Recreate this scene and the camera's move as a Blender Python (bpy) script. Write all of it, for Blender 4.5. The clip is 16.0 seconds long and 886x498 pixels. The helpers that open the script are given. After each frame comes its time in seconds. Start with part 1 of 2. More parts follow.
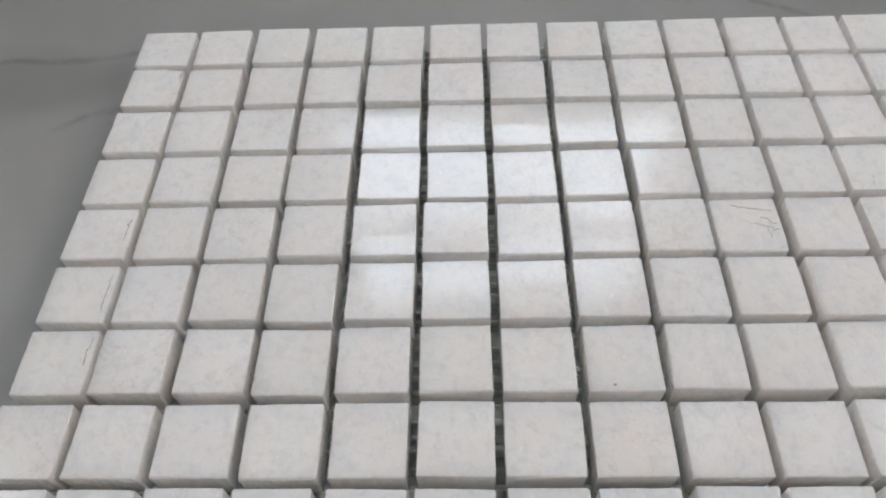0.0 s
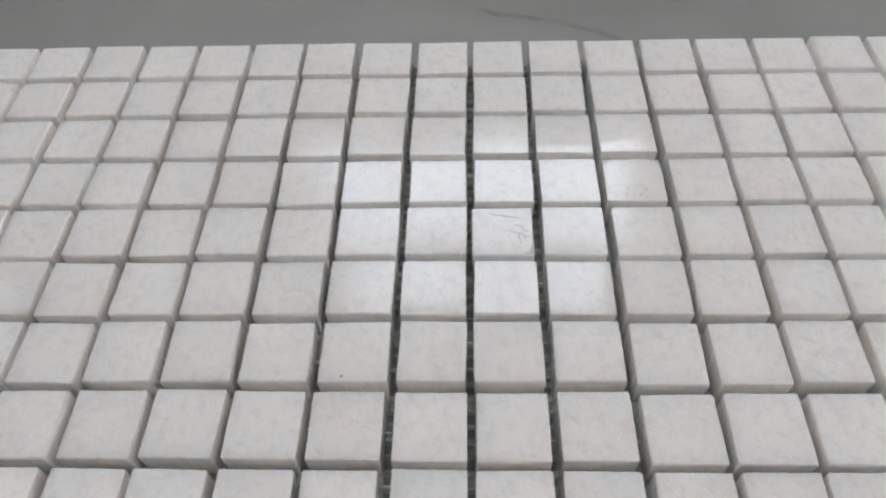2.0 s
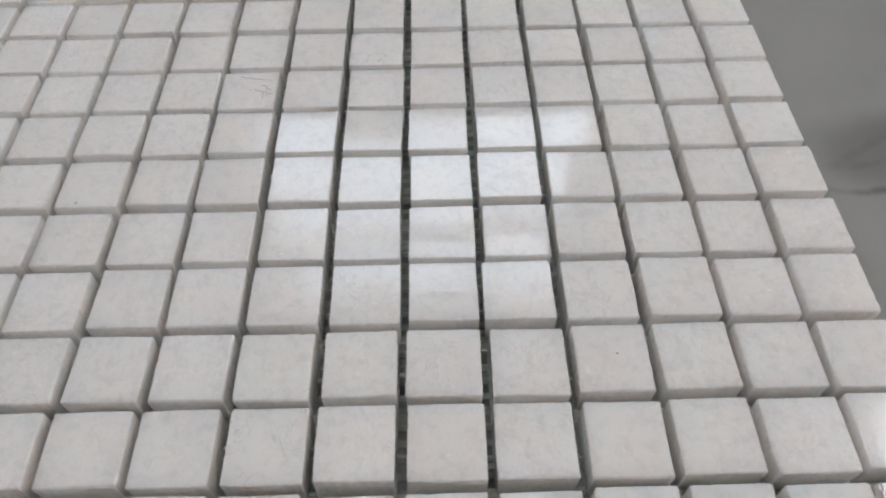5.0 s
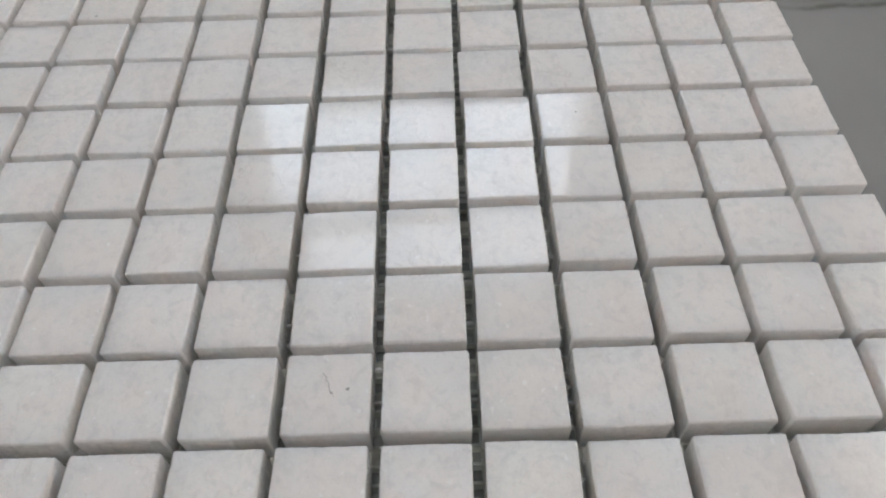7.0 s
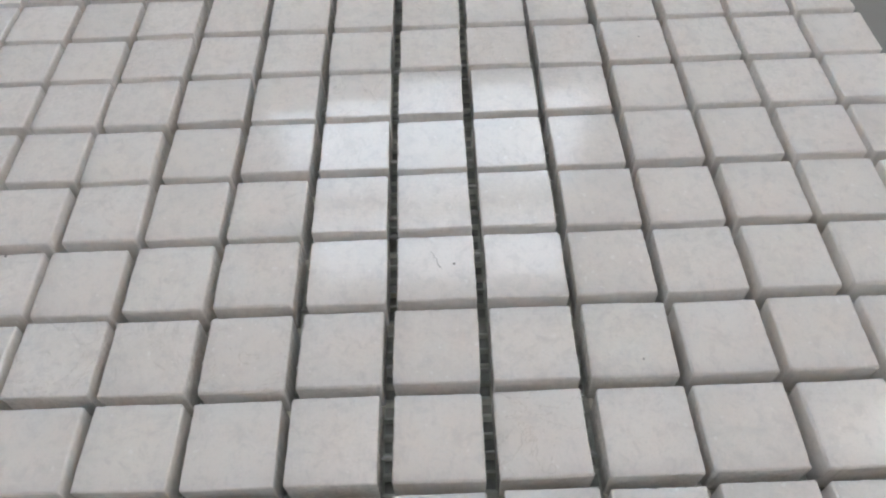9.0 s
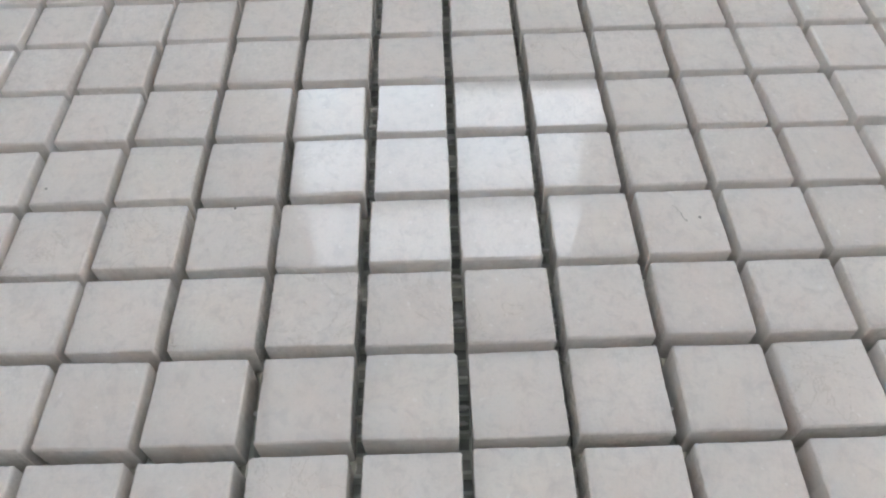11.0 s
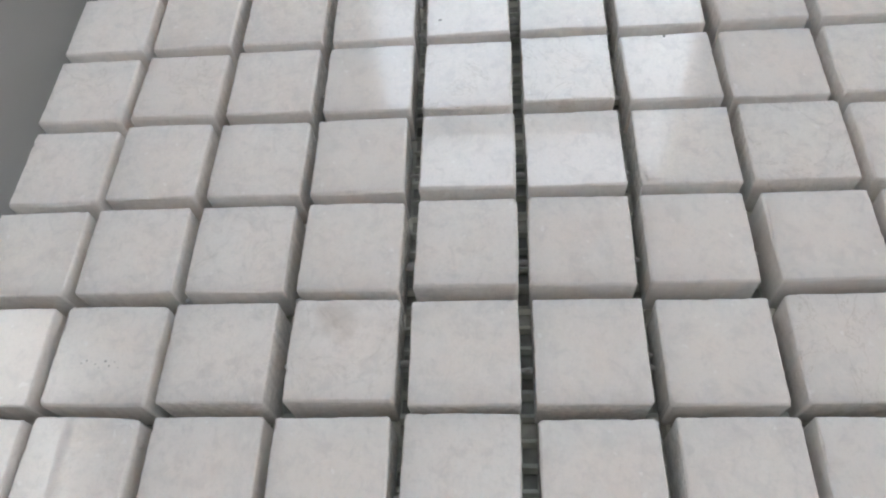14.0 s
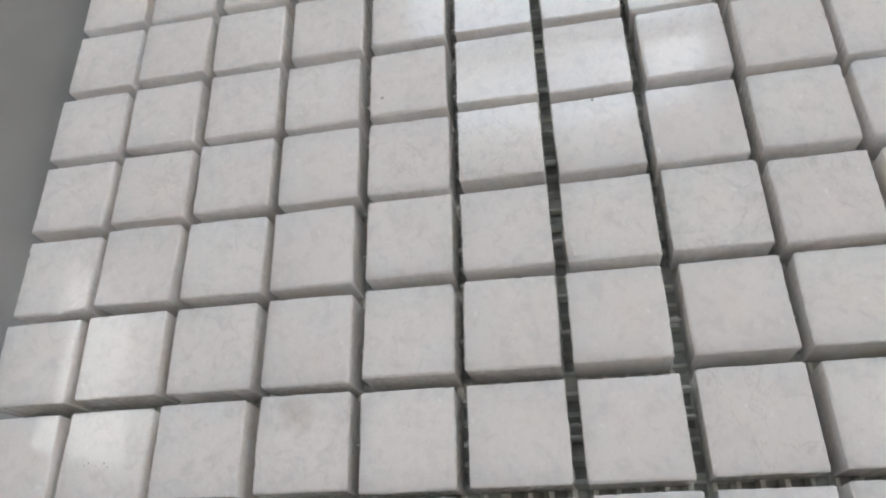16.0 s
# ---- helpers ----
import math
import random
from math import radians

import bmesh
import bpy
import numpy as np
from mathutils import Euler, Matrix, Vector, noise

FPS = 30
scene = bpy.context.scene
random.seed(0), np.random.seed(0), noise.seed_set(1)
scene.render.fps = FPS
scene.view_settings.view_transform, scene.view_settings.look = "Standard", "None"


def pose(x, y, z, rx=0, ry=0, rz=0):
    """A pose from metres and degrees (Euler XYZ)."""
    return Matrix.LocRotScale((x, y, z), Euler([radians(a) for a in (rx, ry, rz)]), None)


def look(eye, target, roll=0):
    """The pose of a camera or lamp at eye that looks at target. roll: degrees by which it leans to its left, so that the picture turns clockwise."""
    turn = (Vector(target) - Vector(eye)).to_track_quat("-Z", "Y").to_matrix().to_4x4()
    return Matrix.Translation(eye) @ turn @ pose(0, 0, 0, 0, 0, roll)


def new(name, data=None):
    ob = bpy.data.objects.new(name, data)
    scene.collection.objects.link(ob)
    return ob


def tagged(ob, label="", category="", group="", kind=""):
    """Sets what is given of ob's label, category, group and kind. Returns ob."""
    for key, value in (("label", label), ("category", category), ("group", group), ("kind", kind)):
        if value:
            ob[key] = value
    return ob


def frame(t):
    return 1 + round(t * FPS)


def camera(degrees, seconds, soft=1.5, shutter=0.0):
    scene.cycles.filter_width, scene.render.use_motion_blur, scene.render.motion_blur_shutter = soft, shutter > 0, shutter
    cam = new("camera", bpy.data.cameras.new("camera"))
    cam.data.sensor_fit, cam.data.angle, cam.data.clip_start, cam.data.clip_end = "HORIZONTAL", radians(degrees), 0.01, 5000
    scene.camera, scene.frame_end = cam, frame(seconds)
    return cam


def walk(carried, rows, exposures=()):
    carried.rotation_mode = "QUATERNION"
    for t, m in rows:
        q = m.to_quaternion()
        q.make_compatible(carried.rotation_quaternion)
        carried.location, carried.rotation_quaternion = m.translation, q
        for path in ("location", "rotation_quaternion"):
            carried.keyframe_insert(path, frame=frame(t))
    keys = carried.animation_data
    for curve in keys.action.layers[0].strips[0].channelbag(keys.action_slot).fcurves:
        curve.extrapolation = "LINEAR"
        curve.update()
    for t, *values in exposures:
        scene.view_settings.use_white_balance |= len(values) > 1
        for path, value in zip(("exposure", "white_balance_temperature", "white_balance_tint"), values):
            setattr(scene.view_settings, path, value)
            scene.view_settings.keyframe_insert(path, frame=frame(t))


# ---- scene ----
H = 0.0095            # height of the tile tops above the slab
PITCH, SIDE = 0.017, 0.0151
ROWS = COLS = 18
BASE = 0.0010         # tiles sit on the backing net

# camera and walk
cam = camera(63.00, 16.0, soft=2.0)
walk(cam, [
    (0.0, pose(-0.0561, -0.0266, 0.1436, 35.91, 2.28, 0.58)),
    (0.5, pose(-0.0468, -0.0292, 0.1455, 36.57, 2.35, 0.93)),
    (1.0, pose(-0.0366, -0.0320, 0.1471, 36.99, 2.28, 1.17)),
    (1.5, pose(-0.0186, -0.0351, 0.1451, 37.43, 2.23, 1.41)),
    (2.0, pose(0.0004, -0.0363, 0.1477, 37.78, 1.93, 1.23)),
    (2.5, pose(0.0180, -0.0382, 0.1466, 37.96, 1.43, 0.83)),
    (3.0, pose(0.0354, -0.0395, 0.1488, 37.99, 1.00, 0.35)),
    (3.5, pose(0.0507, -0.0432, 0.1483, 38.12, 0.56, -0.22)),
    (3.7, pose(0.0522, -0.0485, 0.1468, 38.03, 0.28, -0.53)),
    (5.8, pose(0.0636, -0.1008, 0.1303, 37.45, 0.98, -1.10)),
    (6.0, pose(0.0644, -0.1072, 0.1267, 37.85, 1.20, -0.91)),
    (6.5, pose(0.0653, -0.1209, 0.1212, 37.83, 1.31, -1.15)),
    (7.0, pose(0.0644, -0.1331, 0.1227, 37.56, 1.43, -1.25)),
    (7.5, pose(0.0646, -0.1467, 0.1223, 37.64, 1.48, -1.26)),
    (8.0, pose(0.0657, -0.1564, 0.1219, 37.60, 1.61, -1.19)),
    (8.5, pose(0.0570, -0.1575, 0.1227, 37.42, 1.66, -1.30)),
    (10.8, pose(0.0035, -0.1628, 0.1160, 37.88, 0.99, -1.83)),
    (11.0, pose(-0.0025, -0.1621, 0.1160, 37.15, 1.09, -1.47)),
    (11.5, pose(-0.0191, -0.1620, 0.1116, 36.78, 1.61, -0.96)),
    (12.0, pose(-0.0343, -0.1615, 0.1083, 36.14, 1.90, -0.63)),
    (12.5, pose(-0.0482, -0.1609, 0.1053, 35.26, 2.09, -0.22)),
    (13.0, pose(-0.0639, -0.1610, 0.1020, 34.52, 2.47, 0.48)),
    (13.5, pose(-0.0714, -0.1618, 0.1004, 33.23, 2.90, 1.18)),
    (14.0, pose(-0.0706, -0.1663, 0.1002, 31.08, 4.93, 1.40)),
    (14.5, pose(-0.0696, -0.1693, 0.1030, 28.72, 7.28, 0.97)),
    (15.0, pose(-0.0635, -0.1678, 0.1038, 27.31, 8.86, 0.44)),
    (15.5, pose(-0.0566, -0.1620, 0.1082, 26.26, 10.09, -0.23)),
    (16.0, pose(-0.0504, -0.1496, 0.1177, 25.58, 10.94, -1.15)),
], exposures=[(0, -0.14), (2, -0.23), (6, -0.32), (12, -0.33), (15, -0.26)])

# world: a clear sky that the closed room hardly lets in
world = bpy.data.worlds.new("sky")
scene.world = world
world.use_nodes = True
wn = world.node_tree
sky = wn.nodes.new("ShaderNodeTexSky")
sky.sky_type, sky.sun_disc = "NISHITA", False
sky.sun_elevation, sky.sun_rotation = radians(40), radians(30)
wn.links.new(sky.outputs[0], wn.nodes["Background"].inputs[0])
wn.nodes["Background"].inputs[1].default_value = 0.1

# room plan, metres from the middle of the mosaic sheet, z from the slab
X0, X1, Y0, Y1 = -1.25, 1.25, -1.7, 1.10
Z0, Z1 = -0.76, 2.45
WIN = (-0.38, 0.41, 0.96, 1.87)       # far window: x0, x1, z0, z1
BAR = (1.405, 1.445)                  # its cross bar: z0, z1
WIN_L = (0.15, 0.66, 1.33, 1.87)      # side windows: y0, y1, z0, z1
WIN_R = (0.52, 0.80, 1.45, 2.05)
WIDE_R = (-0.34, 0.02, 0.72, 1.36)    # low side window beside the table


def area(name, m, sx, sy, watts, colour):
    lamp = bpy.data.lights.new(name, "AREA")
    lamp.shape, lamp.size, lamp.size_y, lamp.energy, lamp.color = "RECTANGLE", sx, sy, watts, colour
    ob = new(name, lamp)
    ob.matrix_world = m
    return ob


def radiance(sx, sy, value):
    """Watts of an area lamp of that size for an even radiance."""
    return value * math.pi * sx * sy


def daylight(name, along, hole, wall, inward, value, colour):
    """An even bright sky filling the outer side of a window opening."""
    a, z = (hole[0] + hole[1]) / 2, (hole[2] + hole[3]) / 2
    w, h = hole[1] - hole[0], hole[3] - hole[2]
    eye = (a, wall, z) if along == "x" else (wall, a, z)
    target = (a, wall + inward, z) if along == "x" else (wall + inward, a, z)
    area(name, look(eye, target), w, h, radiance(w, h, value), colour)


FAR_LOW, FAR_HIGH, LEFT_SKY, RIGHT_SKY, RIGHT_WIDE = 5.7, 4.3, 11.5, 7.5, 12.0
daylight("far_window_daylight", "x", (*WIN[:3], sum(BAR) / 2), Y1 + 0.14, -1, FAR_LOW, (0.74, 0.86, 1.0))
daylight("far_window_upper_daylight", "x", (*WIN[:2], sum(BAR) / 2, WIN[3]), Y1 + 0.14, -1, FAR_HIGH, (0.78, 0.87, 1.0))
daylight("left_window_daylight", "y", WIN_L, X0 - 0.14, 1, LEFT_SKY, (1.0, 0.975, 0.93))
daylight("right_window_daylight", "y", WIN_R, X1 + 0.14, -1, RIGHT_SKY, (1.0, 0.965, 0.92))
daylight("right_wide_window_daylight", "y", WIDE_R, X1 + 0.14, -1, RIGHT_WIDE, (1.0, 0.90, 0.865))


# ---- materials ----
class Nodes:
    """Short hand for building one node material."""

    def __init__(self, name):
        self.mat = bpy.data.materials.new(name)
        self.mat.use_nodes = True
        self.tree = self.mat.node_tree
        self.bsdf = self.tree.nodes["Principled BSDF"]

    def node(self, kind, inputs=(), **attrs):
        n = self.tree.nodes.new(kind)
        for k, v in attrs.items():
            setattr(n, k, v)
        for k, v in dict(inputs).items():
            self.put(n.inputs[k], v)
        return n

    def put(self, socket, v):
        if isinstance(v, bpy.types.NodeSocket):
            self.tree.links.new(v, socket)
        else:
            socket.default_value = v

    def set(self, **values):
        for k, v in values.items():
            self.put(self.bsdf.inputs[k.replace("_", " ")], v)

    def math(self, op, a, b=0.0, c=0.0, clamp=False):
        n = self.node("ShaderNodeMath", {0: a, 1: b, 2: c}, operation=op, use_clamp=clamp)
        return n.outputs[0]

    def mix(self, fac, a, b, blend="MIX"):
        n = self.node("ShaderNodeMix", data_type="RGBA", blend_type=blend)
        self.put(n.inputs[0], fac), self.put(n.inputs[6], a), self.put(n.inputs[7], b)
        return n.outputs[2]

    def noise(self, vec, scale, detail=3.0, rough=0.55, distort=0.0):
        return self.node("ShaderNodeTexNoise", {"Vector": vec, "Scale": scale, "Detail": detail, "Roughness": rough, "Distortion": distort}).outputs[0]

    def ramp(self, v, a, b, lo=0.0, hi=1.0):
        return self.node("ShaderNodeMapRange", {0: v, 1: a, 2: b, 3: lo, 4: hi}, interpolation_type="SMOOTHSTEP").outputs[0]

    def bump(self, height, strength, distance, normal=None):
        n = self.node("ShaderNodeBump", {"Height": height, "Strength": strength, "Distance": distance})
        if normal:
            self.put(n.inputs["Normal"], normal)
        return n.outputs[0]


def rgb(r, g, b):
    return (r, g, b, 1.0)


def marble_material(name, stain=0.0):
    """White crystalline marble, sawn and half polished, each tile of its own tone and grain."""
    m = Nodes(name)
    co = m.node("ShaderNodeTexCoord").outputs["Object"]
    rnd = m.node("ShaderNodeObjectInfo").outputs["Random"]
    shift = m.node("ShaderNodeCombineXYZ", {0: m.math("MULTIPLY", rnd, 0.31), 1: m.math("MULTIPLY", rnd, 0.77), 2: m.math("MULTIPLY", rnd, 0.13)}).outputs[0]
    v = m.node("ShaderNodeVectorMath", {0: co, 1: shift}, operation="ADD").outputs[0]
    cloud = m.noise(v, 120, 5, 0.65, 0.8)
    mottle = m.noise(v, 380, 4, 0.7, 0.5)
    grain = m.noise(v, 1900, 3, 0.7)
    crystal = m.noise(v, 1500, 2, 0.6, 0.4)
    facet = m.node("ShaderNodeSeparateColor", {0: m.node("ShaderNodeTexVoronoi", {"Vector": v, "Scale": 1500.0}).outputs["Color"]}).outputs[1]
    pits = m.noise(v, 1600, 2, 0.6, 0.5)
    glint = m.noise(v, 620, 1, 0.5, 0.2)
    tone = m.math("FRACT", m.math("MULTIPLY", rnd, 37.3))
    warm = m.math("FRACT", m.math("MULTIPLY", rnd, 91.7))
    base = m.mix(m.ramp(tone, 0.0, 1.0), rgb(0.84, 0.818, 0.80), rgb(0.885, 0.865, 0.848))
    base = m.mix(m.ramp(warm, 0.72, 1.0, 0, 0.6), base, rgb(0.875, 0.862, 0.825))
    base = m.mix(m.ramp(cloud, 0.5, 0.74, 0, 0.6), base, rgb(0.74, 0.735, 0.73))
    base = m.mix(m.ramp(mottle, 0.47, 0.70, 0, 0.55), base, rgb(0.71, 0.70, 0.695))
    base = m.mix(m.ramp(grain, 0.48, 0.75, 0, 0.30), base, rgb(0.69, 0.68, 0.67))
    base = m.mix(m.ramp(glint, 0.705, 0.78, 0, 0.75), base, rgb(0.93, 0.925, 0.92))
    # thin dirty veins in some tiles
    vein = m.math("ABSOLUTE", m.math("SUBTRACT", m.noise(v, 75, 5, 0.6, 1.3), 0.5))
    some = m.ramp(m.math("FRACT", m.math("MULTIPLY", rnd, 17.9)), 0.7, 0.95)
    base = m.mix(m.math("MULTIPLY", m.ramp(vein, 0.012, 0.0, 0, 0.3), some), base, rgb(0.50, 0.47, 0.43))
    if stain:
        d = m.node("ShaderNodeVectorMath", {0: co, 1: (-0.0012, 0.0045, 0.009)}, operation="DISTANCE").outputs["Value"]
        d = m.math("ADD", d, m.math("MULTIPLY", m.math("SUBTRACT", m.noise(v, 320, 4), 0.5), 0.008))
        base = m.mix(m.ramp(d, 0.0048, 0.0008, 0, stain), base, rgb(0.46, 0.42, 0.385))
    base = m.mix(1.0, base, rgb(1.0, 0.984, 0.972), "MULTIPLY")
    # polish differs from tile to tile: some tops are glassy, most are broken up by crystal grains and sawn streaks
    fine = m.noise(v, 2600, 2, 0.5)
    wave = m.noise(v, 300, 2, 0.5)
    polish = m.math("FRACT", m.math("MULTIPLY", rnd, 53.1))
    worn = m.ramp(polish, 0.1, 0.9, 0.2, 1.0)
    streak = m.noise(m.node("ShaderNodeMapping", {"Vector": v, "Scale": (1.0, 0.16, 1.0)}).outputs[0], 1500, 2, 0.5)
    rough = m.math("ADD", m.ramp(facet, 0.2, 1.0, 0.006, 0.025), m.ramp(pits, 0.54, 0.70, 0.0, 0.08))
    rough = m.math("ADD", m.math("MULTIPLY", rough, worn), m.math("MULTIPLY", polish, 0.012))
    dull = m.math("MULTIPLY", m.ramp(m.noise(v, 900, 3, 0.65, 0.6), 0.46, 0.57, 0.0, 0.50), worn)
    m.set(Base_Color=base, Roughness=0.6, Specular_IOR_Level=0.1, Subsurface_Weight=1.0, Subsurface_Radius=(1.0, 0.90, 0.84), Subsurface_Scale=0.011)
    m.set(Coat_Weight=m.math("SUBTRACT", 1.0, dull), Coat_Roughness=rough, Coat_IOR=1.56)
    low = m.bump(wave, 1.0, 0.000007)
    m.set(Normal=m.bump(crystal, 1.0, 0.000002, low))
    nb = m.bump(m.noise(v, 1150, 2, 0.55, 0.5), worn, 0.000004, low)
    nb = m.bump(streak, worn, 0.0000012, nb)
    m.set(Coat_Normal=m.bump(fine, worn, 0.0000004, nb))
    return m.mat


def slab_material():
    """Grey polished porcelain slab with soft clouds and a few darker veins."""
    m = Nodes("grey_marbled_slab")
    co = m.node("ShaderNodeTexCoord").outputs["Object"]
    co = m.node("ShaderNodeVectorMath", {0: co, 1: (0.0, 0.1, 0.0)}, operation="ADD").outputs[0]
    warp = m.node("ShaderNodeTexNoise", {"Vector": co, "Scale": 16.0, "Detail": 4.0}).outputs["Color"]
    warp = m.node("ShaderNodeVectorMath", {0: warp, 1: (0.5, 0.5, 0.5)}, operation="SUBTRACT").outputs[0]
    warp = m.node("ShaderNodeVectorMath", {0: warp, "Scale": 0.022}, operation="SCALE").outputs[0]
    v = m.node("ShaderNodeVectorMath", {0: co, 1: warp}, operation="ADD").outputs[0]
    sep = m.node("ShaderNodeSeparateXYZ", {0: v})
    x, y = sep.outputs[0], sep.outputs[1]
    cloud = m.noise(co, 9, 4, 0.55, 0.4)
    base = m.mix(m.ramp(cloud, 0.35, 0.7), rgb(0.28, 0.28, 0.275), rgb(0.325, 0.325, 0.32))

    def spot(cx, cy, rx, ry, power):
        dx = m.math("DIVIDE", m.math("SUBTRACT", x, cx), rx)
        dy = m.math("DIVIDE", m.math("SUBTRACT", y, cy), ry)
        r = m.math("SQRT", m.math("ADD", m.math("MULTIPLY", dx, dx), m.math("MULTIPLY", dy, dy)))
        return m.ramp(r, 1.0, 0.35, 0, power)

    def line(ax, ay, bx, by, wide, power):
        length = math.hypot(bx - ax, by - ay)
        ux, uy = (bx - ax) / length, (by - ay) / length
        px, py = m.math("SUBTRACT", x, ax), m.math("SUBTRACT", y, ay)
        along = m.math("ADD", m.math("MULTIPLY", px, ux), m.math("MULTIPLY", py, uy))
        across = m.math("ABSOLUTE", m.math("SUBTRACT", m.math("MULTIPLY", px, uy), m.math("MULTIPLY", py, ux)))
        broken = m.ramp(m.noise(co, 95, 3), 0.38, 0.6)
        inside = m.math("MULTIPLY", m.ramp(along, -0.008, 0.004), m.ramp(along, length + 0.008, length - 0.004))
        return m.math("MULTIPLY", m.math("MULTIPLY", m.ramp(across, wide, 0.0, 0, power), inside), m.math("ADD", m.math("MULTIPLY", broken, 0.7), 0.3))

    dark = rgb(0.15, 0.148, 0.14)
    for s in (spot(-0.19, 0.143, 0.05, 0.020, 0.34), spot(0.185, 0.058, 0.036, 0.020, 0.62), spot(0.24, 0.06, 0.05, 0.022, 0.65), spot(0.03, 0.19, 0.09, 0.02, 0.12)):
        base = m.mix(s, base, dark)
    for s in (line(-0.20, 0.153, -0.155, 0.155, 0.0022, 0.55), line(-0.172, 0.124, -0.152, 0.131, 0.003, 0.5), line(0.008, 0.186, 0.05, 0.165, 0.0022, 0.6),
              line(0.15, 0.046, 0.22, 0.042, 0.002, 0.95), line(0.165, 0.055, 0.185, 0.064, 0.0025, 0.5), line(0.17, 0.054, 0.21, 0.052, 0.002, 0.55)):
        base = m.mix(s, base, dark)
    green = m.ramp(m.noise(co, 22, 3), 0.6, 0.75, 0, 0.25)
    base = m.mix(green, base, rgb(0.30, 0.315, 0.285))
    m.set(Base_Color=base, Roughness=m.ramp(m.noise(co, 400, 2), 0.3, 0.7, 0.10, 0.17), IOR=1.5)
    m.set(Normal=m.bump(m.noise(co, 900, 2), 0.15, 0.00003))
    return m.mat


def plain(name, colour, rough, scale=8.0, vary=0.12, bump=0.0004, metal=0.0):
    """A painted or solid surface with faint clouding and fine relief."""
    m = Nodes(name)
    co = m.node("ShaderNodeTexCoord").outputs["Object"]
    dark = tuple(c * (1 - vary) for c in colour[:3]) + (1.0,)
    m.set(Base_Color=m.mix(m.ramp(m.noise(co, scale, 4), 0.35, 0.65), rgb(*colour[:3]), dark), Roughness=rough, Metallic=metal)
    m.set(Normal=m.bump(m.noise(co, scale * 30, 3), 0.3, bump))
    return m.mat


def wood_floor_material():
    m = Nodes("brown_floor_boards")
    co = m.node("ShaderNodeTexCoord").outputs["Object"]
    v = m.node("ShaderNodeMapping", {"Vector": co, "Scale": (12.0, 1.2, 1.0)}).outputs[0]
    m.set(Base_Color=m.mix(m.noise(v, 4, 6, 0.6), rgb(0.14, 0.085, 0.05), rgb(0.26, 0.17, 0.11)), Roughness=0.4)
    m.set(Normal=m.bump(m.noise(v, 20, 4), 0.2, 0.001))
    return m.mat


def glass_material():
    m = Nodes("clear_window_glass")
    m.set(Base_Color=rgb(0.97, 0.98, 0.98), Roughness=0.0, Transmission_Weight=1.0, IOR=1.02)
    return m.mat


MARBLE = marble_material("white_crystalline_marble")
MARBLE_STAINED = marble_material("white_marble_with_a_brown_stain", 0.38)
SLAB = slab_material()
NET = plain("grey_green_resin_net", (0.52, 0.535, 0.48), 0.5, 300, 0.25, 0.00005)
HOLE_SHADE = plain("dark_grey_green_hole_shade", (0.32, 0.33, 0.295), 0.55, 250, 0.3, 0.00005)
LUMP = plain("milky_lumps", (0.58, 0.58, 0.56), 0.3, 400, 0.2, 0.00005)
DARK = plain("dark_mineral_speck", (0.05, 0.045, 0.04), 0.5, 900, 0.3, 0.00001)
BROWN = plain("brown_hairline_dirt", (0.34, 0.26, 0.20), 0.6, 900, 0.3, 0.00001)
GREYLINE = plain("grey_hairline_dirt", (0.46, 0.44, 0.42), 0.6, 900, 0.3, 0.00001)
WALL_COOL = plain("dark_grey_wall_paint", (0.20, 0.195, 0.19), 0.7)
WALL_WEST = plain("mid_grey_wall_paint", (0.25, 0.24, 0.235), 0.7)
WALL_WARM = plain("cream_wall_paint", (0.72, 0.67, 0.63), 0.7)
# brown for the warm dim bounce from the south side
WALL_BACK = plain("brown_surroundings_tint", (0.24, 0.155, 0.11), 0.7)
CEILING_PAINT = plain("white_ceiling_paint", (0.80, 0.79, 0.77), 0.8)
FRAME = plain("white_painted_frame", (0.62, 0.62, 0.61), 0.4, 20, 0.08)
FLOOR = wood_floor_material()
GLASS = glass_material()
CABINET = plain("grey_lacquered_board", (0.30, 0.29, 0.28), 0.4)


# ---- building helpers ----
def finish(name, bm, material, parent=None, label=""):
    me = bpy.data.meshes.new(name)
    bm.normal_update()
    bm.to_mesh(me)
    bm.free()
    me.materials.append(material)
    ob = new(name, me)
    if parent:
        ob.parent = parent
    if label:
        ob["label"] = label
    return ob


def part(name, bm, material, parent, label=""):
    return finish(name, bm, material, parent, label)


def add_box(bm, x0, x1, y0, y1, z0, z1, bevel=0.0):
    made = bmesh.ops.create_cube(bm, size=1.0, matrix=Matrix.Translation(((x0 + x1) / 2, (y0 + y1) / 2, (z0 + z1) / 2)) @ Matrix.Diagonal((x1 - x0, y1 - y0, z1 - z0, 1)))
    if bevel:
        edges = {e for v in made["verts"] for e in v.link_edges}
        bmesh.ops.bevel(bm, geom=list(edges), offset=bevel, segments=2, affect="EDGES", profile=0.5)
    return bm


def box(x0, x1, y0, y1, z0, z1, bevel=0.0):
    return add_box(bmesh.new(), x0, x1, y0, y1, z0, z1, bevel)


def empty(name, place=(0, 0, 0)):
    ob = new(name)
    ob.location = place
    ob.empty_display_size = 0.05
    return ob


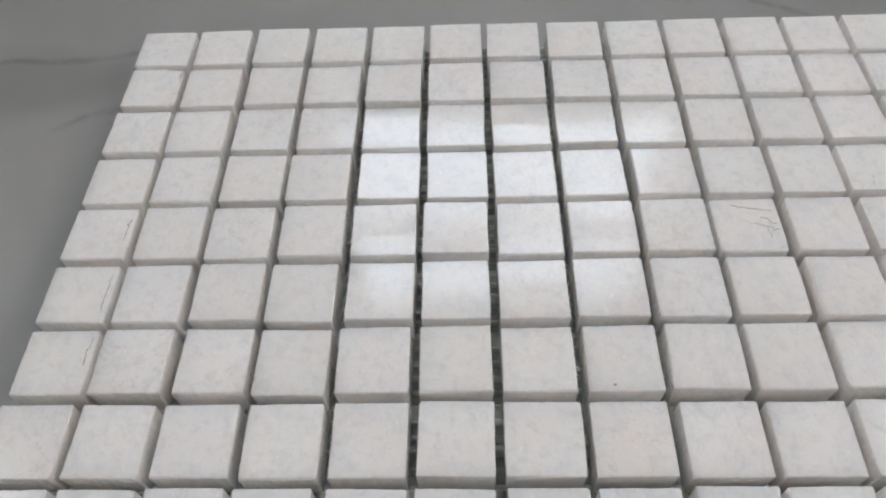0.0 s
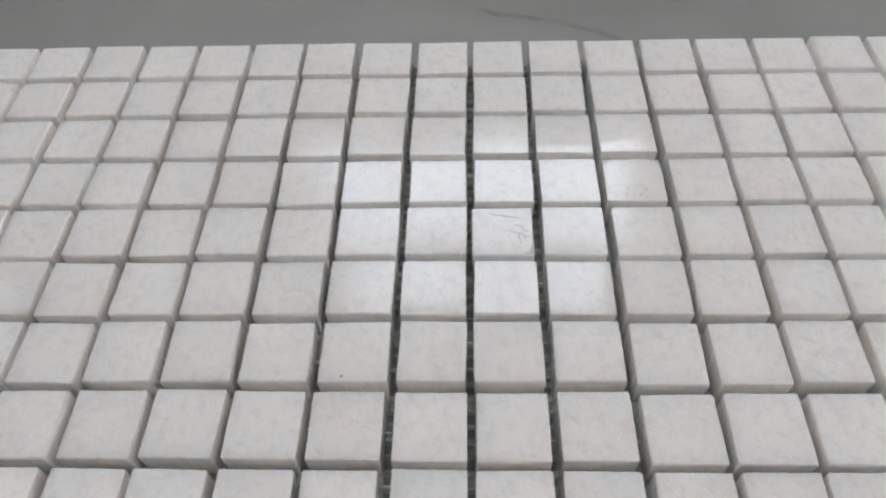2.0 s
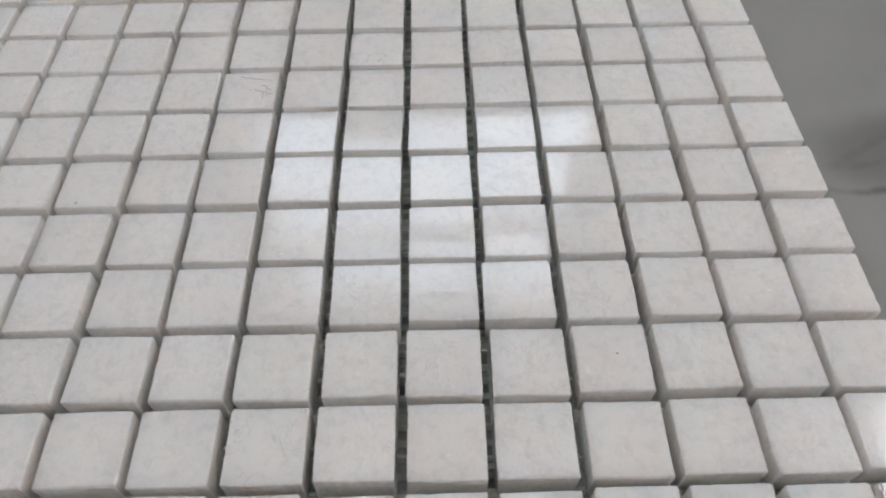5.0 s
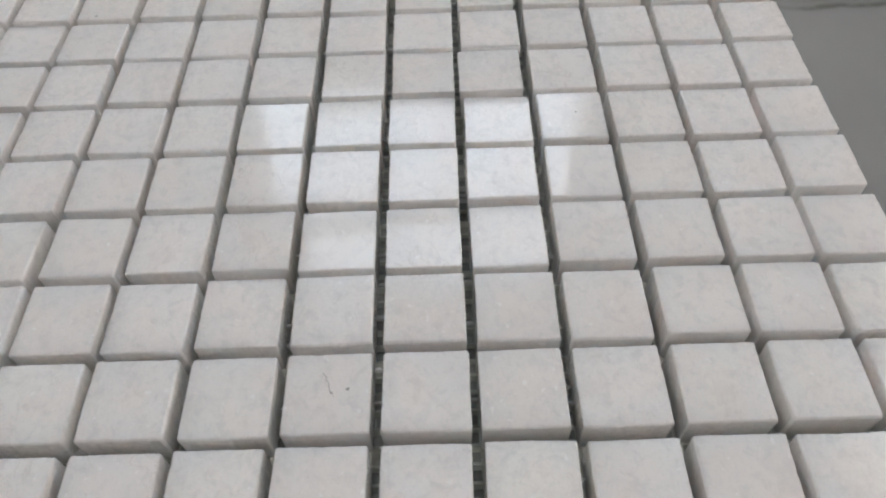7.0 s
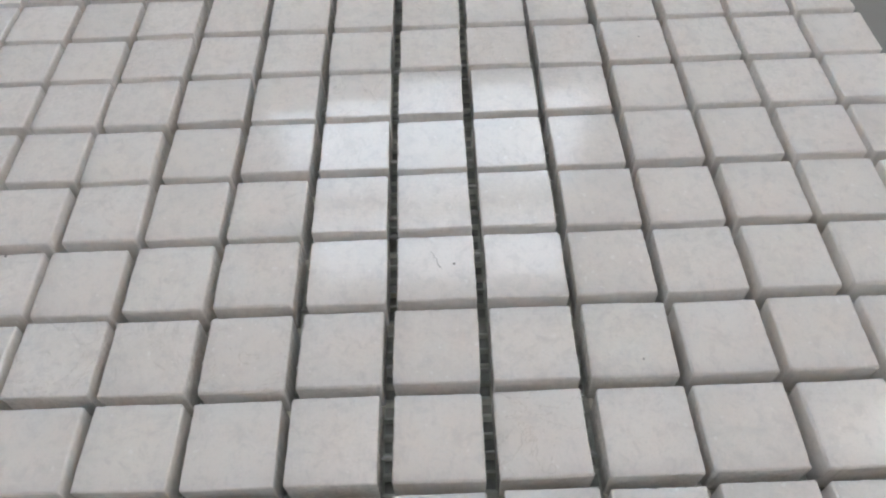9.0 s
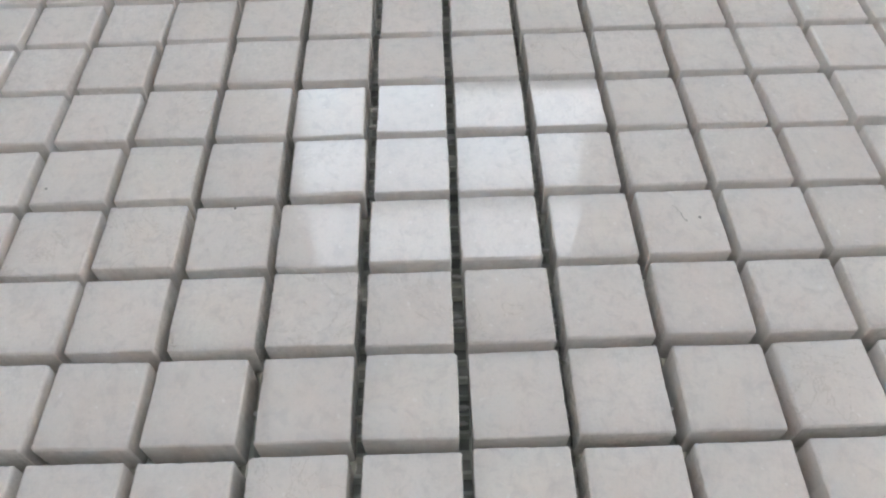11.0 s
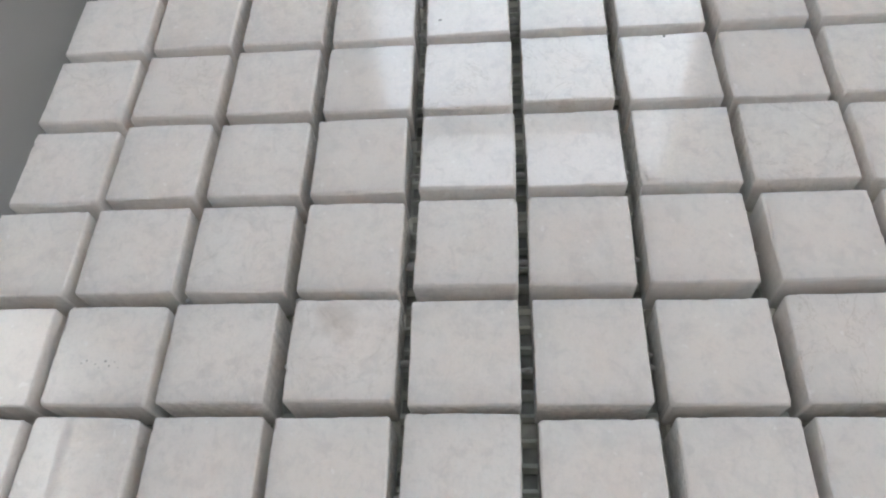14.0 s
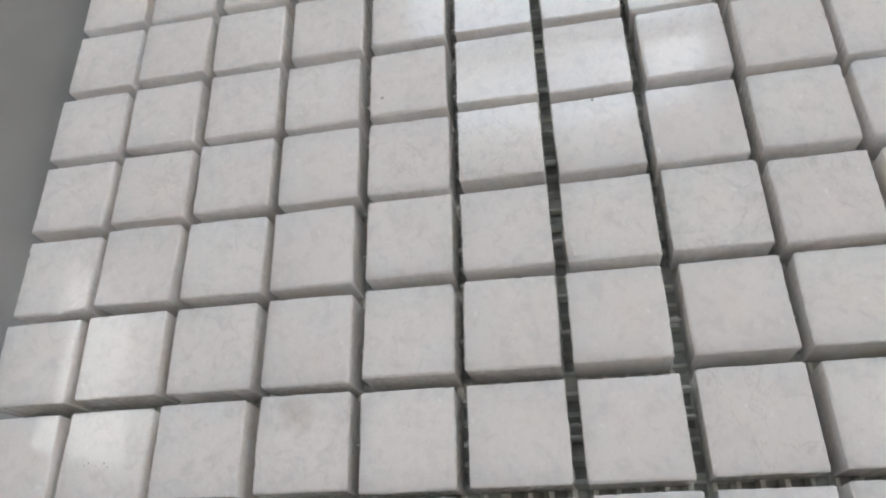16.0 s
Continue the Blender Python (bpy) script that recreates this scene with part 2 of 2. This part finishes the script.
# ---- the room ----
T = 0.12
tagged(finish("floor", box(X0 - T, X1 + T, Y0 - T, Y1 + T, Z0 - 0.1, Z0), FLOOR), "dark brown wooden floor boards", "floor", kind="structure")
tagged(finish("ceiling", box(X0 - T, X1 + T, Y0 - T, Y1 + T, Z1, Z1 + 0.1), CEILING_PAINT), "plain white painted ceiling", "ceiling", kind="structure")
# unseen south wall, added and browned to tint the shade before the sheet
tagged(finish("wall_south", box(X0, X1, Y0 - T, Y0, Z0, Z1), WALL_BACK), "unseen brown wall standing in for dark brown surroundings", "wall", kind="structure")


def pierced_wall(name, along, a0, a1, b0, b1, holes, material, label):
    """A wall along x or y between a0 and a1, b0 and b1 thick, with openings through it, in order along the wall."""
    bm = bmesh.new()
    edge = a0
    pieces = []
    for h0, h1, z0, z1 in holes:
        pieces += [(edge, h0, Z0, Z1), (h0, h1, Z0, z0), (h0, h1, z1, Z1)]
        edge = h1
    pieces.append((edge, a1, Z0, Z1))
    for c0, c1, d0, d1 in pieces:
        add_box(bm, *((c0, c1, b0, b1) if along == "x" else (b0, b1, c0, c1)), d0, d1)
    return tagged(finish(name, bm, material), label, "wall", kind="structure")


pierced_wall("wall_north", "x", X0 - T, X1 + T, Y1, Y1 + T, [WIN], WALL_COOL, "dark grey painted wall with a window")
pierced_wall("wall_west", "y", Y0 - T, Y1, X0 - T, X0, [WIN_L], WALL_WEST, "grey painted wall with a window")
pierced_wall("wall_east", "y", Y0 - T, Y1, X1, X1 + T, [WIDE_R, WIN_R], WALL_WARM, "cream painted wall with two windows")


def window(name, along, hole, b0, b1, bars, label):
    """A fixed window in its opening: frame pieces, cross bars and one pane for each field."""
    a0, a1, z0, z1 = hole
    thing = tagged(empty(name, ((a0 + a1) / 2, b0, z0) if along == "x" else (b0, (a0 + a1) / 2, z0)), label, "window", kind="structure")
    fw = 0.018

    def place(c0, c1, d0, d1, e0, e1, bevel=0.0):
        ox, oy, oz = thing.location
        q = (c0, c1, d0, d1) if along == "x" else (d0, d1, c0, c1)
        return box(q[0] - ox, q[1] - ox, q[2] - oy, q[3] - oy, e0 - oz, e1 - oz, bevel)

    for q in ((a0, a0 + fw, z0, z1), (a1 - fw, a1, z0, z1), (a0 + fw, a1 - fw, z0, z0 + fw), (a0 + fw, a1 - fw, z1 - fw, z1)):
        part("window_frame", place(q[0], q[1], b0, b1, q[2], q[3], 0.003), FRAME, thing)
    levels = [z0 + fw] + [v for bar in bars for v in bar] + [z1 - fw]
    for lo, hi in bars:
        part("cross_bar", place(a0 + fw, a1 - fw, b0, b1, lo, hi, 0.003), FRAME, thing)
    for lo, hi in zip(levels[::2], levels[1::2]):
        pane = part("pane", place(a0 + fw, a1 - fw, (b0 + b1) / 2 - 0.002, (b0 + b1) / 2 + 0.002, lo, hi), GLASS, thing, "clear glass pane")
        pane.visible_shadow = False
    return thing


window("window_1", "x", WIN, Y1 + 0.045, Y1 + 0.085, [BAR], "bright window with a white frame and cross bar")
window("window_2", "y", WIN_L, X0 - 0.085, X0 - 0.045, [], "narrow bright window with a white frame")
window("window_3", "y", WIN_R, X1 + 0.045, X1 + 0.085, [], "narrow bright window with a white frame")
window("window_4", "y", WIDE_R, X1 + 0.045, X1 + 0.085, [], "small bright window with a white frame")

# ---- the slab and what carries it ----
table = tagged(empty("display_table", (0, 0.1, Z0)), "grey veined polished slab table with a plain base", "table")
part("slab", box(-0.75, 0.75, -0.55, 0.65, -0.02 - Z0, -Z0, 0.0015), SLAB, table, "grey marbled polished slab")
part("base", box(-0.68, 0.68, -0.48, 0.58, 0, -0.02 - Z0, 0.003), CABINET, table)

# ---- the mosaic sheet ----
sheet = tagged(empty("mosaic_sheet", (0, 0, 0)), "net-backed sheet of small white marble mosaic tiles on a slab", "mosaic tile")


def tile_mesh(seed, nicks=()):
    """One sawn tile: slightly uneven outline, crisp chipped arrises; nicks are (corner x sign, corner y sign, reach, depth)."""
    rng = random.Random(seed)
    half, tall = SIDE / 2, H - BASE
    steps = (-0.985, -0.94) + tuple(-0.88 + 0.11 * k for k in range(17)) + (0.94, 0.985)
    n = len(steps)
    ring = [((s, -1), (1, s), (-s, 1), (-1, -s))[k] for k in range(4) for s in steps]
    corner = [min(0.00030, abs(rng.gauss(0.00018, 0.0001))) for _ in range(4)]
    lean = [rng.gauss(0, 0.00010) for _ in range(4)]
    bow = [rng.gauss(0, 0.00005) for _ in range(4)]
    chips = [abs(rng.gauss(0, 0.00004)) + (rng.uniform(0.00005, 0.00022) if rng.random() < 0.07 else 0.0) for _ in ring]
    wobble = [rng.gauss(0, 0.000018) for _ in ring]
    soft = rng.uniform(1.0, 2.1)
    levels = ((0.0, 0.0001, 0.0), (tall - 0.00034 * soft, 0.0, 0.3), (tall - 0.0001 * soft, 0.00005 * soft, 0.8), (tall, 0.00017 * soft, 1.0), (tall, 0.0011, 0.0))
    bm = bmesh.new()
    rings = []
    for k, (z, inset, wear) in enumerate(levels):
        row = []
        for i, (sx, sy) in enumerate(ring):
            side = i // n
            along = sx if side in (0, 2) else sy
            out = wobble[i] - inset - chips[i] * wear + lean[side] * z / H + bow[side] * (1 - along * along)
            shrink = (half - inset) / half
            if side in (0, 2):
                x, y = sx * half * shrink, sy * half + out * sy
            else:
                x, y = sx * half + out * sx, sy * half * shrink
            if i % n in (0, n - 1):
                c = corner[(side + (i % n > 0)) % 4] * (0.4 + 0.6 * wear) * (k < 4)
                fx, fy = (1.0, 0.2) if side in (0, 2) else (0.2, 1.0)
                x, y = x - math.copysign(c * fx, sx), y - math.copysign(c * fy, sy)
            drop = 0.0
            for kx, ky, reach, deep in nicks:
                d = math.hypot((sx - kx) * half, (sy - ky) * half)
                if d < reach and k < 4:
                    f = (1 - d / reach) * wear
                    x, y, drop = x - kx * deep * f, y - ky * deep * f, drop + deep * 0.7 * f
            row.append(bm.verts.new((x, y, z - drop * (wear > 0.5))))
        rings.append(row)
    m = len(ring)
    for k, (a, b) in enumerate(zip(rings, rings[1:])):
        for i in range(m):
            f = bm.faces.new((a[i], a[(i + 1) % m], b[(i + 1) % m], b[i]))
            f.smooth = k in (1, 2)
    bm.faces.new(rings[-1])
    bm.faces.new(rings[0][::-1])
    bm.normal_update()
    me = bpy.data.meshes.new("tile")
    bm.to_mesh(me)
    bm.free()
    return me


def net_mesh():
    """Backing net: threads both ways, a little wavy, with a flattened section."""
    rng = random.Random(5)
    bm = bmesh.new()
    reach, step, hw, hh = ROWS * PITCH / 2 - 0.0017, 0.0034, 0.00072, 0.0005
    count = round(2 * reach / step)
    for way in (0, 1):
        for k in range(count + 1):
            c = -reach + k * 2 * reach / count
            prev = None
            lo = -reach + (0.005 if way else 0.0)
            if not way and c < -reach + 0.005:
                continue
            for i in range(41):
                s = lo + (reach - lo) * i / 40
                o, w = c + rng.gauss(0, 0.0001), hw * rng.uniform(0.8, 1.25)
                zc = 0.00055 + (0.0001 if way else 0.0)
                ringv = []
                for da, dz in ((-w, 0), (0, hh), (w, 0), (0, -hh)):
                    p = (s, o + da) if way == 0 else (o + da, s)
                    ringv.append(bm.verts.new((*p, zc + dz)))
                if prev:
                    for j in range(4):
                        bm.faces.new((prev[j], prev[(j + 1) % 4], ringv[(j + 1) % 4], ringv[j]))
                prev = ringv
    bmesh.ops.recalc_face_normals(bm, faces=bm.faces)
    return bm


# sheet added below the net; its dark colour is the shade in the holes
shade_sheet = box(-ROWS * PITCH / 2 + 0.0015, ROWS * PITCH / 2 - 0.0015, -ROWS * PITCH / 2 + 0.0067, ROWS * PITCH / 2 - 0.0015, 0.00001, 0.00025)
part("hole_shade_sheet", shade_sheet, HOLE_SHADE, sheet, "thin dark grey-green sheet added for the shade in the net's holes")
net = tagged(part("backing_net", net_mesh(), NET, sheet, "grey-green resin net under the tiles"), kind="stuff")


def lump_mesh():
    """Small milky lumps standing in the joints on the net, about the middle of each tile side."""
    rng = random.Random(9)
    bm = bmesh.new()
    for r in range(ROWS):
        for c in range(COLS - 1):
            x, y = (c - 8) * PITCH, (8.5 - r) * PITCH
            for k in range(rng.choice((1, 1, 1, 2))):
                m = pose(x + rng.gauss(0, 0.0002), y + rng.gauss(-0.0004, 0.0012 + 0.003 * k), rng.uniform(0.0016, 0.0042)) @ Matrix.Diagonal((0.0013, rng.uniform(0.0003, 0.0007), rng.uniform(0.0003, 0.0008), 1))
                bmesh.ops.create_icosphere(bm, subdivisions=1, radius=1.0, matrix=m)
    return bm


tagged(part("joint_lumps", lump_mesh(), LUMP, sheet, "milky lumps in the joints"), kind="stuff")


def ribbon(points, width, z, rng):
    """A hairline: a thin flat strip along a jagged line."""
    bm = bmesh.new()
    prev = None
    for i, (x, y) in enumerate(points):
        a, b = points[max(0, i - 1)], points[min(len(points) - 1, i + 1)]
        dx, dy = b[0] - a[0], b[1] - a[1]
        n = math.hypot(dx, dy) or 1.0
        w = width * rng.uniform(0.3, 1.2) * (0.35 if i in (0, len(points) - 1) else 1)
        pair = [bm.verts.new((x + s * -dy / n * w / 2, y + s * dx / n * w / 2, z)) for s in (-1, 1)]
        if prev:
            bm.faces.new((prev[0], pair[0], pair[1], prev[1]))
        prev = pair
    bmesh.ops.recalc_face_normals(bm, faces=bm.faces)
    return bm


def jagged(a, b, n, sway, rng):
    return [(a[0] + (b[0] - a[0]) * i / n + rng.gauss(0, sway), a[1] + (b[1] - a[1]) * i / n + rng.gauss(0, sway)) for i in range(n + 1)]


def blot(x, y, radius, z, rng):
    bm = bmesh.new()
    ringv = [bm.verts.new((x + radius * rng.uniform(0.6, 1.2) * math.cos(a), y + radius * rng.uniform(0.6, 1.2) * math.sin(a), z)) for a in (i * math.tau / 9 for i in range(9))]
    bm.faces.new(ringv)
    return bm


TOPZ = H - BASE + 0.00004
SHAPES = [tile_mesh(100 + i) for i in range(28)]
NICKED = {(1, 0): [(1, 1, 0.005, 0.0016)], (14, 6): [(-1, -1, 0.004, 0.0008)], (0, 17): [(1, 1, 0.004, 0.0012)], (3, 11): [(-1, 1, 0.003, 0.0006), (1, 1, 0.003, 0.0005)],
          (4, 9): [(1, -1, 0.003, 0.0006)], (17, 1): [(1, 1, 0.003, 0.0007)]}
rng = random.Random(21)
row_shift = [rng.gauss(0, 0.00010) for _ in range(ROWS)]
col_shift = [rng.gauss(0, 0.00008) + 0.0001 * max(0, c - 12) for c in range(COLS)]
tiles = {}
for r in range(ROWS):
    for c in range(COLS):
        nick = NICKED.get((r, c))
        me = tile_mesh(500 + r * 18 + c, nick) if nick else rng.choice(SHAPES)
        me.materials.clear() if nick else None
        if not me.materials:
            me.materials.append(MARBLE_STAINED if (r, c) == (16, 3) else MARBLE)
        if (r, c) == (16, 3):
            me = tile_mesh(777)
            me.materials.append(MARBLE_STAINED)
        tile = new("tile", me)
        tile.parent = sheet
        turn = 0 if nick or (r, c) == (16, 3) else 90 * rng.randrange(4)
        tile.matrix_basis = pose((c - 8.5) * PITCH + col_shift[c] + rng.gauss(0, 0.00018), (8.5 - r) * PITCH + row_shift[r] + rng.gauss(0, 0.00018), BASE + rng.uniform(0, 0.0001),
                                 rng.gauss(0, 0.28), rng.gauss(0, 0.28), turn + rng.gauss(0, 0.5))
        tiles[r, c] = (tile, turn)


def on_tile(r, c, name, bm, material, label=""):
    """A mark on the top of one tile, given in the sheet's directions."""
    tile, turn = tiles[r, c]
    bm.transform(pose(0, 0, 0, 0, 0, -turn))
    return part(name, bm, material, tile, label)


rng = random.Random(33)
on_tile(4, 9, "crack", ribbon(jagged((-0.003, 0.0058), (0.0062, 0.0035), 9, 0.0003, rng), 0.00022, TOPZ, rng), BROWN)
on_tile(4, 9, "crack", ribbon(jagged((-0.0005, 0.0005), (0.0066, -0.0022), 10, 0.0004, rng), 0.00028, TOPZ, rng), GREYLINE)
on_tile(4, 9, "crack", ribbon(jagged((0.003, 0.0015), (0.0066, -0.0005), 7, 0.0004, rng), 0.0002, TOPZ, rng), BROWN)
on_tile(4, 9, "crack", ribbon(jagged((0.0035, -0.001), (0.0045, -0.0045), 5, 0.0003, rng), 0.00018, TOPZ, rng), GREYLINE)
for r, a, b in ((4, -0.002, 0.0045), (5, -0.005, 0.005), (6, -0.001, 0.006)):
    on_tile(r, 0, "crack", ribbon(jagged((0.0062 if r != 6 else 0.006, a), (0.0066, b), 12, 0.00018, rng), 0.00022, TOPZ, rng), BROWN)
on_tile(13, 6, "speck", blot(0.0001, 0.0067, 0.00025, TOPZ, rng), DARK)
on_tile(9, 14, "speck", blot(0.001, 0.0008, 0.0002, TOPZ, rng), DARK)
on_tile(14, 13, "speck", blot(0.0018, -0.0042, 0.00025, TOPZ, rng), GREYLINE)
on_tile(6, 7, "speck", blot(-0.0022, -0.006, 0.00045, TOPZ, rng), GREYLINE)
on_tile(12, 4, "speck", blot(-0.005, -0.0033, 0.0004, TOPZ, rng), GREYLINE)
for i in range(6):
    on_tile(3, 11, "speck", blot(rng.uniform(-0.004, 0.005), rng.uniform(-0.006, -0.0035), rng.uniform(0.0001, 0.0003), TOPZ, rng), GREYLINE)
on_tile(13, 11, "crack", ribbon(jagged((-0.001, 0.004), (0.001, -0.001), 8, 0.0003, rng), 0.00014, TOPZ, rng), GREYLINE)
on_tile(13, 11, "speck", blot(0.0035, 0.0005, 0.00035, TOPZ, rng), GREYLINE)
for i in range(9):
    on_tile(16, 1, "speck", blot(-0.003 + i * 0.0007, -0.0015 + rng.gauss(0, 0.0003), rng.uniform(0.00006, 0.00018), TOPZ, rng), GREYLINE)
